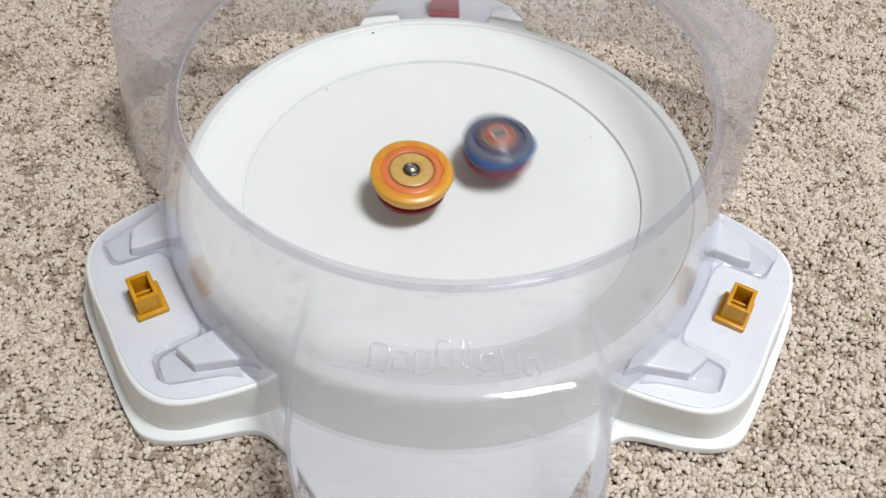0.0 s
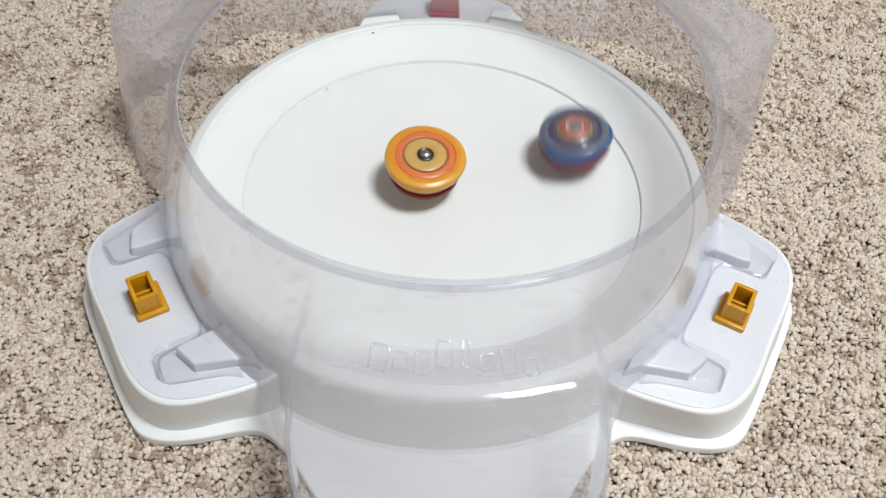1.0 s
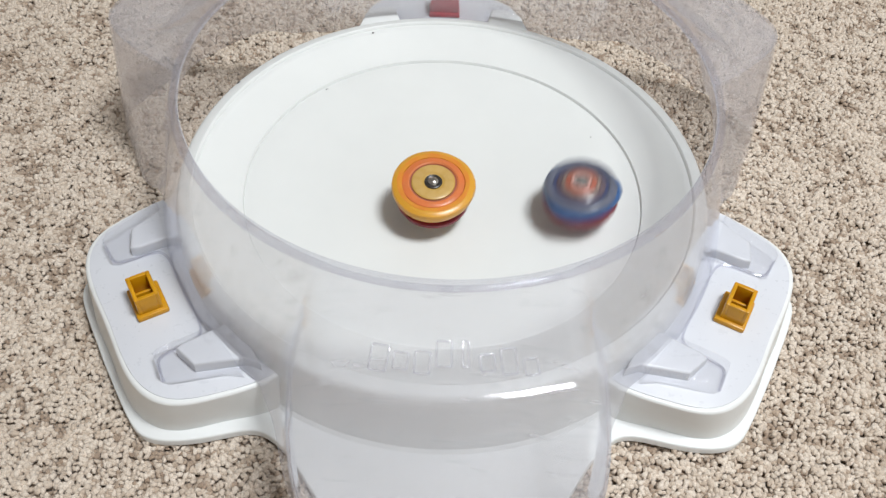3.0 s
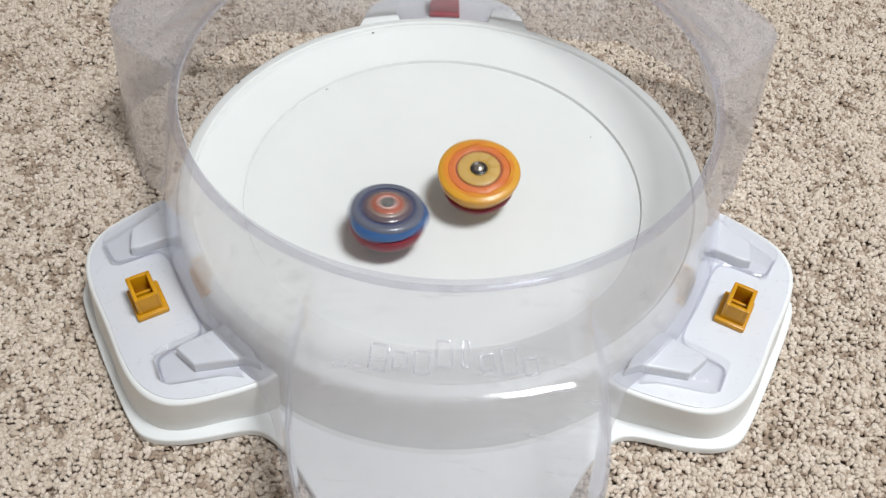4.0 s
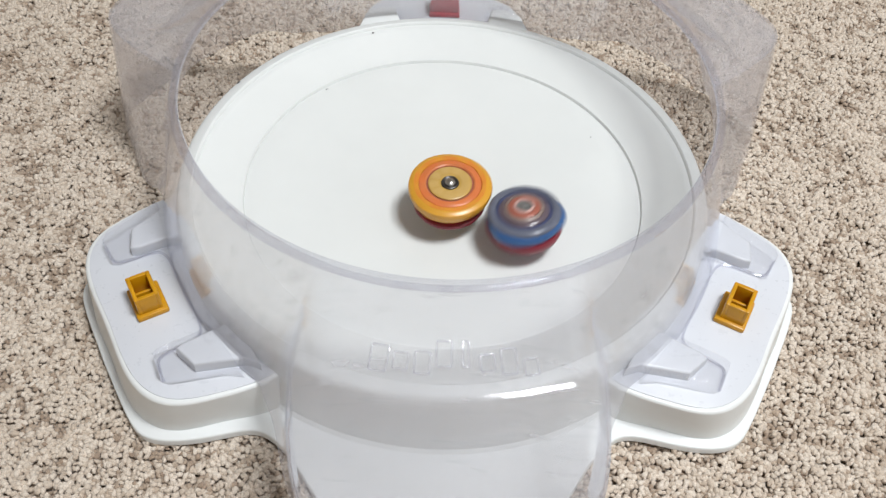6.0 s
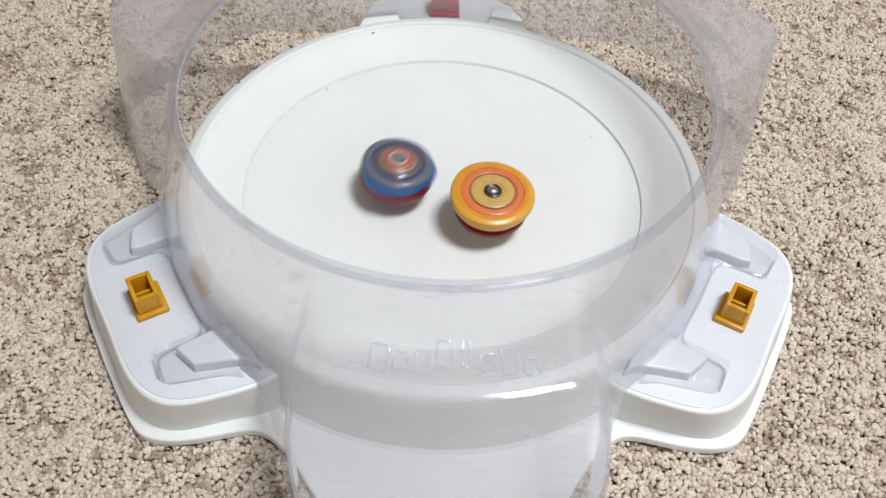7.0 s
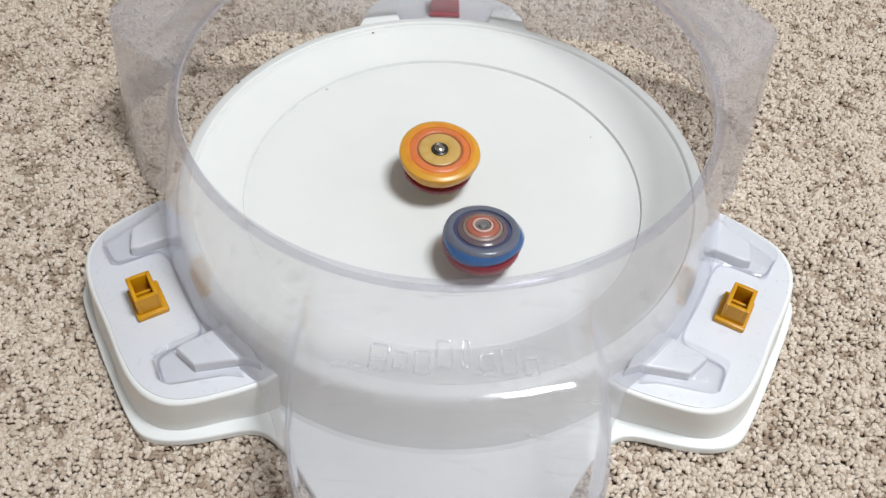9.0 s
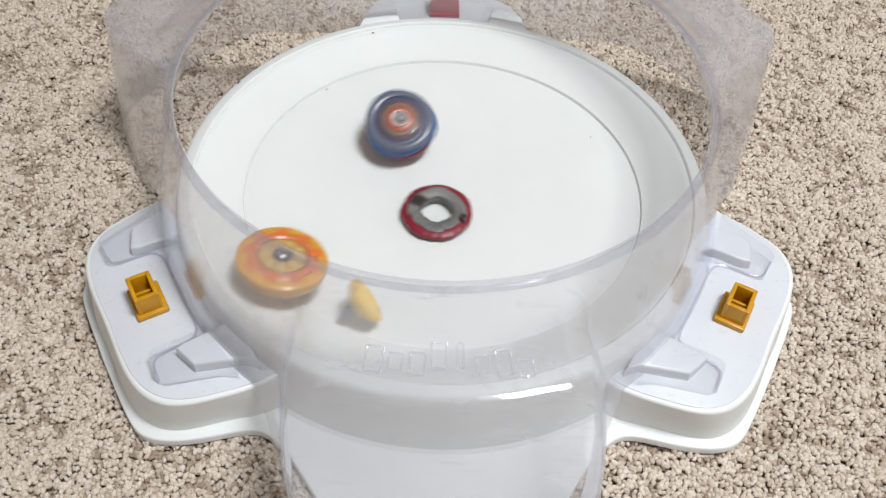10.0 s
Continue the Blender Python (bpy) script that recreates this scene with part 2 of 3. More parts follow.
def carpet():
    """Chunky wool loops packed in wavering rows: beige ones standing proud in clumps, low ones between them browned as
    painted gap shade.
    """
    rng = np.random.default_rng(5)
    g = (1 + 5 ** 0.5) / 2
    ico = np.array([(-1, g, 0), (1, g, 0), (-1, -g, 0), (1, -g, 0), (0, -1, g), (0, 1, g), (0, -1, -g), (0, 1, -g),
                    (g, 0, -1), (g, 0, 1), (-g, 0, -1), (-g, 0, 1)], float)
    ico /= np.linalg.norm(ico[0])
    tri = np.array([(0, 11, 5), (0, 5, 1), (0, 1, 7), (0, 7, 10), (0, 10, 11), (1, 5, 9), (5, 11, 4), (11, 10, 2),
                    (10, 7, 6), (7, 1, 8), (3, 9, 4), (3, 4, 2), (3, 2, 6), (3, 6, 8), (3, 8, 9), (4, 9, 5),
                    (2, 4, 11), (6, 2, 10), (8, 6, 7), (9, 8, 1)])
    step, row = 0.0020, 0.0024
    xs, ys = np.meshgrid(np.arange(-0.43, 0.45, step), np.arange(-0.27, 0.34, row))
    line = np.broadcast_to(np.arange(ys.shape[0])[:, None], ys.shape).ravel()
    xs, ys = xs.ravel() + (line % 2) * step * 0.5, ys.ravel()
    keep = np.hypot(xs, ys) > 0.135   # none under the stadium
    xs, ys = xs[keep], ys[keep]
    n = len(xs)
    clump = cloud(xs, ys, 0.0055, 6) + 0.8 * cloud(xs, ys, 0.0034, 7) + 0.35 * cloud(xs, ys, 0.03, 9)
    xs = xs + rng.normal(0, step * 0.30, n) + 0.0014 * cloud(xs, ys, 0.013, 2)
    ys = ys + rng.normal(0, row * 0.24, n) + 0.0018 * cloud(xs, ys, 0.016, 3)
    a = rng.normal(0.5, 0.9, n)
    size = rng.uniform(0.85, 1.2, n)
    sx, sy, sz = 0.00205 * size * rng.uniform(0.8, 1.2, n), 0.0015 * size * rng.uniform(0.8, 1.2, n), 0.0019 * size
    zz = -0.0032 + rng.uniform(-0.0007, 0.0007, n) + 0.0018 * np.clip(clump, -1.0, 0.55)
    # low loops turn brown: the shade between clumps is put into their colour
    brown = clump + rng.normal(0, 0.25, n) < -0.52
    loop_tone = np.where(brown, rng.uniform(0.0, 0.42, n), rng.uniform(0.36, 1.0, n))
    v = ico[None] * np.stack([sx, sy, sz], -1)[:, None]
    v = v * (1 + rng.normal(0, 0.21, (n, 12, 1)))
    c, s = np.cos(a)[:, None], np.sin(a)[:, None]
    verts = np.stack([v[..., 0] * c - v[..., 1] * s + xs[:, None], v[..., 0] * s + v[..., 1] * c + ys[:, None],
                      v[..., 2] + zz[:, None]], -1).reshape(-1, 3)
    faces = (tri[None] + 12 * np.arange(n)[:, None, None]).reshape(-1, 3)
    me = bpy.data.meshes.new("carpet_pile")
    me.vertices.add(len(verts))
    me.vertices.foreach_set("co", verts.astype(np.float32).ravel())
    me.loops.add(faces.size)
    me.loops.foreach_set("vertex_index", faces.astype(np.int32).ravel())
    me.polygons.add(len(faces))
    me.polygons.foreach_set("loop_start", np.arange(0, faces.size, 3, dtype=np.int32))
    me.update(calc_edges=True)
    me.attributes.new("loop_tone", "FLOAT", "POINT").data.foreach_set("value", np.repeat(loop_tone, 12).astype(np.float32))
    me.shade_smooth()
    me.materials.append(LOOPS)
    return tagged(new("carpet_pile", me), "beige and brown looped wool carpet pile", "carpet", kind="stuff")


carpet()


# ---- the stadium ----
def polar(d_w, axis):
    """Points (along, across) of an arm that points along the axis, in degrees."""
    c, s = math.cos(radians(axis)), math.sin(radians(axis))
    return [((d * c - w * s) * U, (d * s + w * c) * U) for d, w in d_w]


def zz(h):
    return (h + GROUND) * U


def table(x, pairs):
    return float(np.interp(x, [p[0] for p in pairs], [p[1] for p in pairs]))


WINGS = (-30, 90, 210)
LOBES = (-90, 30, 150)


def base_outline():
    """The foot flange: three wings, and a shallow bulge between each two."""
    half = [(0, 1.805), (3, 1.805), (7, 1.815), (11, 1.83), (14, 1.838), (16.5, 1.80), (19, 1.73), (21.5, 1.645), (24, 1.553), (26.5, 1.49),
            (29, 1.475), (33, 1.475), (37, 1.47), (42, 1.46), (48, 1.45), (54, 1.45), (60, 1.45)]
    ctrl = []
    for axis in WINGS:
        for a, r in [(-a, r) for a, r in half[::-1]][1:] + half[1:]:
            front = abs((axis + a + 90 + 180) % 360 - 180)
            r += table(front, ((0, 0.40), (6, 0.385), (10, 0.34), (13, 0.31), (16, 0.25), (20, 0.15), (24, 0.06), (28, 0.01), (30, 0.0)))
            ctrl.append((r * U * math.cos(radians(axis + a)), r * U * math.sin(radians(axis + a))))
    return [tuple(p) for p in smooth_line(ctrl, 300, True)]


def wing_outline(grow=0.0, splay=0.0, wide=1.0):
    """A wing seen from above; splay carries its outer end further out, wide scales its width."""
    half = [(1.73, 0.0), (1.736, 0.15), (1.735, 0.27), (1.722, 0.375), (1.68, 0.475), (1.61, 0.54), (1.52, 0.575), (1.39, 0.602), (1.28, 0.62), (1.14, 0.62), (1.13, 0.55), (1.19, 0.36), (1.22, 0.15)]
    half = [(d + (grow + splay * min(1, (d - 1.3) / 0.3) if d > 1.3 else 0.0), w + (grow - 0.9 * splay * (d > 1.3)) * (w > 0.01)) for d, w in half]
    half = [(d, w * wide) for d, w in half]
    side = [(d, -w) for d, w in half[::-1]] + half[1:]
    line = smooth_line(side, 84, True)
    return [tuple(p) for p in line]


DECK = -0.04      # height of the wings' tops


def socket(parent, axis):
    """A hollow square peg-holder on a thin foot plate, with a bar across its well."""
    m = Matrix.Rotation(radians(axis), 4, "Z")
    d0, d1, w0, w1, h = 1.478, 1.586, -0.074, 0.074, DECK + 0.130
    t = 0.019
    x0, x1, y0, y1 = d0 * U, d1 * U, w0 * U, w1 * U
    lo, hi = zz(DECK + 0.007), zz(h)
    tt = t * U
    foot = block(x0 - 0.0026, x1 + 0.0016, y0 - 0.0022, y1 + 0.0022, zz(DECK), zz(DECK + 0.03), 0.0011)
    walls = [block(x0, x0 + tt, y0, y1, lo, hi, 0.0007), block(x1 - tt, x1, y0, y1, lo, hi, 0.0007),
             block(x0 + tt * 0.9, x1 - tt * 0.9, y0, y0 + tt, lo, hi - 0.0001, 0.0004),
             block(x0 + tt * 0.9, x1 - tt * 0.9, y1 - tt, y1, lo, hi - 0.0001, 0.0004),
             block(x0 + tt * 0.9, x1 - tt * 0.9, (y0 + y1) / 2 - 0.0008, (y0 + y1) / 2 + 0.0008, lo, hi - 0.005, 0.0003)]
    bm = joined(foot, *walls)
    bm.transform(m)
    return part("peg_socket", bm, GOLD, parent, "golden yellow plastic square socket")


def stadium():
    st = thing("top_stadium", "white plastic spinning top stadium with three wings on carpet", "toy stadium")
    # the dish: shallow bowl, ring step, sloping rim, groove and lip, skirt down to the foot
    prof = [(0.0, zz(-0.07))]
    for i in range(1, 17):
        u = i / 16 * 0.985
        prof.append((u * U, zz(-0.07 + 0.07 * u * u)))
    prof += [(0.993 * U, zz(-0.003)), (0.9965 * U, zz(-0.005)), (0.999 * U, zz(0.006)), (1.002 * U, zz(0.0115)), (1.008 * U, zz(0.0125))]
    for i in range(1, 9):
        u = i / 8
        prof.append(((1.008 + 0.219 * u) * U, zz(0.0125 + 0.0805 * u ** 1.05)))
    prof += [(1.231 * U, zz(0.092)), (1.235 * U, zz(0.104)), (1.241 * U, zz(0.108)), (1.285 * U, zz(0.100)), (1.300 * U, zz(0.090)), (1.308 * U, zz(0.072)),
             (1.312 * U, zz(0.03)), (1.322 * U, zz(-0.12)), (1.335 * U, zz(-0.27)), (1.36 * U, zz(-0.292))]
    part("dish", lathe(prof, 160), DISH, st, "smooth white shallow dish with a ring")
    part("foot_flange", prism(base_outline(), 0.0002, zz(-0.285), 0.0012), WHITE, st)
    for axis in WINGS:
        m = Matrix.Rotation(radians(axis), 4, "Z")
        low, top, plate = ([(x * U, y * U) for x, y in wing_outline(*g, 0.84 if axis == 90 else 1.0)] for g in ((0.0, 0.034), (0.0, 0.0), (-0.018, 0.0)))
        bm = prism(low, zz(-0.287), zz(DECK - 0.003), 0.0020, 1.0, 4, top)
        bm.transform(m)
        wing = part("wing", bm, WHITE, st)
        bm = prism(plate, zz(DECK - 0.005), zz(DECK + 0.0025), 0.0003, 1.0, 2)
        bm.transform(m)
        part("cover_plate", bm, LAVENDER, wing, "pale lavender-grey cover plate")
        for s in (-1, 1):
            # raised block under each clear tab
            pts = [(1.22, 0.29), (1.39, 0.30), (1.475, 0.302), (1.508, 0.318), (1.468, 0.436), (1.268, 0.506), (1.22, 0.56)]
            if axis == 90:
                pts = [(1.20, 0.262), (1.285, 0.262), (1.40, 0.292), (1.395, 0.37), (1.36, 0.435), (1.325, 0.465), (1.20, 0.495)]
            pts = [(d * U, s * w * U) for d, w in pts]
            bm = prism(pts if s > 0 else pts[::-1], zz(DECK), zz(0.099 if axis == 90 else DECK + 0.06), 0.0014, 0.985)
            bm.transform(m)
            part("raised_block", bm, LAVENDER if axis != 90 else WHITE, wing)
    socket(st, -29.2)
    socket(st, 209.4)
    # small dark scuffs left by use
    for x, y, h, r, k in ((-0.0496, 0.1360, 0.0915, 0.0007, 0.3), (0.0957, 0.0480, -0.0135, 0.0005, 0.0), (-0.1339, 0.0769, 0.1010, 0.0008, 0.9),
                          (-0.0784, 0.0874, -0.0020, 0.0006, 0.5), (0.1900, -0.0660, -0.0374, 0.0004, 0.0)):
        z = zz(h) + 0.0001
        bm = lathe([(0.0, 0.00012), (r * 0.8, 0.0001), (r, 0.0)], 10)
        bm.transform(Matrix.Translation((x, y, z)) @ Matrix.Rotation(k, 4, "Z") @ Matrix.Diagonal((1 + abs(k), 0.7, 1, 1)))
        part("scuff", bm, BLACK, st)
    # red release latch on the far wing
    latch = joined(block(-0.086 * U, 0.104 * U, 1.49 * U, 1.62 * U, zz(DECK), zz(DECK + 0.03), 0.0012),
                   block(-0.078 * U, 0.096 * U, 1.502 * U, 1.62 * U, zz(DECK + 0.025), zz(DECK + 0.13), 0.0012))
    part("latch", latch, RED, st, "glossy red plastic latch")
    return st


stadium()


# ---- the clear shield ----
R_FOOT = ((0, 2.06), (5, 2.055), (8, 2.03), (12, 1.92), (15, 1.83), (22.4, 1.677), (28, 1.5), (34, 1.40), (60, 1.365))
Z_FOOT = ((0, -0.325), (21, -0.325), (24, -0.24), (28, -0.07), (31, -0.03), (60, -0.03))
Z_ARCH = ((0, -0.325), (7, -0.325), (9, -0.24), (14, -0.10), (20, 0.0), (28, 0.05), (33, 0.04), (42, 0.0), (50, -0.03), (60, -0.03))


def box_radius(phi, deep, wide, n):
    """Radius of a rounded box that reaches out by deep and is twice wide across; a higher n squares its corners."""
    c, w = math.cos(radians(phi)) / deep, math.sin(radians(phi)) / wide
    return (c ** n + w ** n) ** (-1 / n)


def off_lobe(a):
    return min(abs((a - b + 180) % 360 - 180) for b in LOBES)


def shield_line(a, n):
    """The shield's section at the angle a, from its rim to its foot: (radius, height)."""
    phi = off_lobe(a)
    leg = min(1.0, max(0.0, (31 - phi) / 9))
    leg = leg * leg * (3 - 2 * leg)
    front = 180 < a % 360
    deep, wide, square, rise, narrow = (2.06, 0.59, 6, 0.238, 1.0) if front else (1.90, 0.47, 4, 0.238, 1.15)
    shoulder, foot = box_radius(phi, deep, wide, square), table(phi * narrow, R_FOOT)
    if front and phi < 24:
        foot = max(foot, shoulder + 0.03)
    p0 = np.array((1.193, 0.705))
    p1 = np.array((max(1.272, min(1.545, 1.185 + 0.62 * (shoulder - 1.185))), 0.46 + 0.045 * leg))
    p2 = np.array((max(1.325, shoulder), 0.24 + rise * leg))
    p3 = np.array((max(1.365, foot), table(phi, Z_ARCH if 30 < a % 360 < 150 else Z_FOOT)))
    ctrl = [p0, p0 * 0.6 + p1 * 0.4, p1 * 0.87 + p0 * 0.13, p1, p1 * 0.87 + p2 * 0.13, p1 * 0.4 + p2 * 0.6, p2 * 0.985 + p1 * 0.015, p2, p2 * 0.985 + p3 * 0.015,
            p2 * 0.4 + p3 * 0.6, p3]
    return smooth_line(ctrl, n)


def shield():
    sh = thing("clear_shield", "clear plastic shield ring with three splayed legs", "toy shield")
    rows, cols = 40, 300
    bm = bmesh.new()
    grid = []
    for i in range(cols):
        a = 360 * i / cols
        grid.append([bm.verts.new(at(r * math.cos(radians(a)), r * math.sin(radians(a)), h)) for r, h in shield_line(a, rows)])
    for i in range(cols):
        for j in range(rows - 1):
            bm.faces.new((grid[i][j], grid[i][j + 1], grid[(i + 1) % cols][j + 1], grid[(i + 1) % cols][j]))
    bmesh.ops.recalc_face_normals(bm, faces=bm.faces)
    wall = part("shield_wall", bm, CLEAR, sh)
    so = wall.modifiers.new("thickness", "SOLIDIFY")
    so.thickness, so.offset = 0.0016, -1
    rim = [(1.181, 0.704), (1.179, 0.716), (1.183, 0.726), (1.190, 0.728), (1.196, 0.722), (1.199, 0.714), (1.204, 0.713), (1.213, 0.713), (1.219, 0.706),
           (1.219, 0.696), (1.213, 0.690), (1.200, 0.689), (1.188, 0.693), (1.181, 0.704)]
    part("shield_rim", lathe([(r * U, zz(h)) for r, h in rim], 180), RIM, sh, "rolled clear plastic rim")
    # clear tabs that hold the wings
    for axis in WINGS:
        m = Matrix.Rotation(radians(axis), 4, "Z")
        for s in (-1, 1):
            pts = [(1.34, 0.27), (1.40, 0.285), (1.575, 0.285), (1.602, 0.30), (1.61, 0.41), (1.585, 0.445), (1.36, 0.515), (1.30, 0.56)]
            if axis == 90:
                pts = [(1.33, 0.245), (1.41, 0.272), (1.415, 0.38), (1.38, 0.45), (1.34, 0.48), (1.32, 0.40)]
            pts = [(d * U, s * w * U) for d, w in pts]
            bm = prism(pts if s > 0 else pts[::-1], zz(DECK + 0.005), zz(0.112 if axis == 90 else DECK + 0.075), 0.0012, 0.98)
            bm.transform(m)
            part("tab", bm, THIN, sh)
    for axis in (-30, 210):
        side = [(1.602, 0.42), (1.598, 0.32), (1.575, 0.288), (1.42, 0.286), (1.375, 0.262), (1.362, 0.19), (1.370, 0.08)]
        line = smooth_line([(d * U, -w * U) for d, w in side] + [(d * U, w * U) for d, w in side[::-1]], 70)
        bm = tube([(x, y, zz(DECK + 0.014)) for x, y in line], 0.0008)
        bm.transform(Matrix.Rotation(radians(axis), 4, "Z"))
        part("foot_lip", bm, RIM, sh, "rolled clear plastic edge")
    # raised marks on the front leg: one plain bar for each
    for k, (w, h) in enumerate(((0.085, 0.10), (0.07, 0.065), (0.075, 0.085), (0.075, 0.10), (0.03, 0.10), (0.07, 0.065), (0.075, 0.10), (0.07, 0.065))):
        a = -101.6 + 24.6 * (k + 0.5) / 8
        line = shield_line(a, 60)
        i = min(range(60), key=lambda i: abs(line[i][0] * math.cos(radians(a + 90)) - (1.452 - 0.39 * h)))
        (r, z), (r2, z2) = line[i], line[i + 3]
        x = Vector((-math.sin(radians(a)), math.cos(radians(a)), 0))
        down = Vector(((r2 - r) * math.cos(radians(a)), (r2 - r) * math.sin(radians(a)), z2 - z)).normalized()
        nrm = x.cross(-down)
        rot = Matrix((x, -down, nrm)).transposed().to_4x4()
        m = Matrix.Translation(at(r * math.cos(radians(a)), r * math.sin(radians(a)), z)) @ rot
        x1, y1, t = 0.72 * w / 2 * U, 0.9 * h / 2 * U, 0.00055
        bars = [block(-x1, x1, y1 - t, y1 + t, -0.0004, 0.0007, 0.0004, m), block(-x1, x1, -y1 - t, -y1 + t, -0.0004, 0.0007, 0.0004, m),
                block(-x1 - t, -x1 + t, -y1, y1, -0.0004, 0.0007, 0.0004, m), block(x1 - t, x1 + t, -y1, y1, -0.0004, 0.0007, 0.0004, m)]
        part("raised_mark", joined(*bars), CLEAR, sh)
    for a in (30.0, 150.0):
        line = shield_line(a, 60)
        i = min(range(60), key=lambda i: abs(line[i][0] - 1.74))
        (r, z), (r2, z2) = line[i], line[i + 2]
        x = Vector((-math.sin(radians(a)), math.cos(radians(a)), 0))
        down = Vector(((r2 - r) * math.cos(radians(a)), (r2 - r) * math.sin(radians(a)), z2 - z)).normalized()
        rot = Matrix((x, -down, x.cross(-down))).transposed().to_4x4()
        m = Matrix.Translation(at(r * math.cos(radians(a)), r * math.sin(radians(a)), z)) @ rot
        part("raised_mark", joined(*(block(-0.006, 0.006, k - 0.0005, k + 0.0005, -0.0004, 0.0007, 0.0004, m) for k in (-0.003, 0.003))), CLEAR, sh)
    return sh


SHIELD = shield()


# ---- the spinning tops ----
def rings(parent, bands, n=72):
    """Turned bands, each a part: name, material, label and section (radius and height in mm)."""
    for name, mat, label, prof, *shape in bands:
        part(name, lathe([(r / 1000, z / 1000) for r, z in prof], n, shape[0] if shape else None), mat, parent, label)


LAYER_H, DISC_H, DRIVER_H = 0.026, 0.0158, 0.011


def orange_layer():
    """Origin at the layer's middle."""
    ob = thing("top_layer", "yellow and orange plastic upper layer of a spinning top", "spinning top")
    lobes = lambda a: 1 + 0.012 * math.cos(3 * a) + 0.006 * math.cos(9 * a)
    part("layer_body", lathe([(r / 1000, z / 1000) for r, z in
                              [(0, -7.4), (15, -7.4), (18.8, -7.0), (21.4, -5.2), (23.4, -1.8), (24.4, 1.8), (24.0, 3.8), (22.4, 4.8), (20.2, 5.2), (18.4, 5.1), (17.8, 3.4), (0, 3.2)]], 90, lobes),
         ORANGE_YELLOW, ob)
    rings(ob, [
        ("coral_ring", CORAL, "glossy orange-red ring", [(17.9, 3.0), (17.9, 4.7), (17.2, 5.2), (14.6, 5.5), (13.7, 4.9), (13.7, 3.0), (17.9, 3.0)]),
        ("groove_ring", RUST, "", [(13.6, 3.1), (13.6, 4.4), (12.7, 4.4), (12.7, 3.1), (13.6, 3.1)]),
        ("face_disc", OCHRE, "ochre face disc", [(12.6, 3.0), (12.6, 5.2), (12.0, 5.6), (6.0, 5.6), (5.2, 5.3), (5.0, 3.0), (12.6, 3.0)]),
        ("hub", BLACK, "dark hub", [(5.0, 3.0), (5.0, 5.8), (4.4, 6.1), (3.0, 5.2), (0, 5.2)]),
        ("hub_cap", STEEL, "shiny steel cap", [(3.1, 5.0), (3.0, 6.2), (2.2, 7.0), (1.1, 7.4), (0, 7.5)])])
    for k in range(9):
        part("red_inset", wedge(40 * k, 40 * k + 17, 0.0145, 0.0209, 0.0035, 0.0057), SCARLET, ob, "orange-red inset")
        part("pale_inset", wedge(40 * k + 20, 40 * k + 33, 0.0068, 0.0118, 0.0035, 0.0060), SAND, ob, "pale sand inset")
    return ob


def metal_disc():
    ob = thing("top_disc", "grey cast metal ring disc with a dark red frame", "top disc")
    bumps = lambda a: 1 + 0.012 * math.cos(20 * a) + 0.010 * math.cos(7 * a + 1)
    part("red_frame", lathe([(r / 1000, z / 1000) for r, z in [(16.5, -2.6), (20.4, -2.2), (21.2, -0.6), (21.0, 1.0), (19.5, 2.0), (16.5, 2.2), (16.5, -2.6)]], 84, bumps), DARK_RED, ob, "dark red translucent frame")
    teeth = lambda a: 1 + 0.035 * (1 if math.sin(4 * a) > 0.2 else -1) + 0.012 * math.cos(13 * a)
    part("metal_ring", lathe([(r / 1000, z / 1000) for r, z in [(9.9, -2.4), (15.5, -2.4), (17.2, -1.4), (17.2, 2.6), (16.6, 3.2), (10.6, 3.3), (9.9, 2.8), (9.9, -2.4)]], 84, teeth), GREY_METAL, ob, "grey cast metal ring")
    part("notch_block", block(-0.004, 0.004, -0.0165, -0.0085, 0.001, 0.0045, 0.0006), BLACK, ob, "dark lug")
    part("lug", block(-0.0022, 0.0022, 0.0150, 0.0192, 0.000, 0.0052, 0.0006), BLACK, ob, "dark lug")
    return ob


def yellow_driver():
    ob = thing("top_driver", "yellow plastic driver with a grey tip", "top driver")
    ribs = lambda a: 1 + 0.05 * math.cos(8 * a)
    part("driver_cap", lathe([(r / 1000, z / 1000) for r, z in [(0, -3.5), (4.6, -3.5), (9.6, -0.6), (12.2, 2.0), (12.6, 4.6), (11.6, 6.0), (8.2, 6.6), (6.0, 5.2), (0, 5.2)]], 64, ribs), LEMON, ob)
    part("driver_tip", lathe([(r / 1000, z / 1000) for r, z in [(0, -11.0), (1.8, -10.9), (3.0, -9.6), (3.6, -3.0), (0, -3.0)]], 32), GREY_METAL, ob, "grey plastic tip")
    return ob


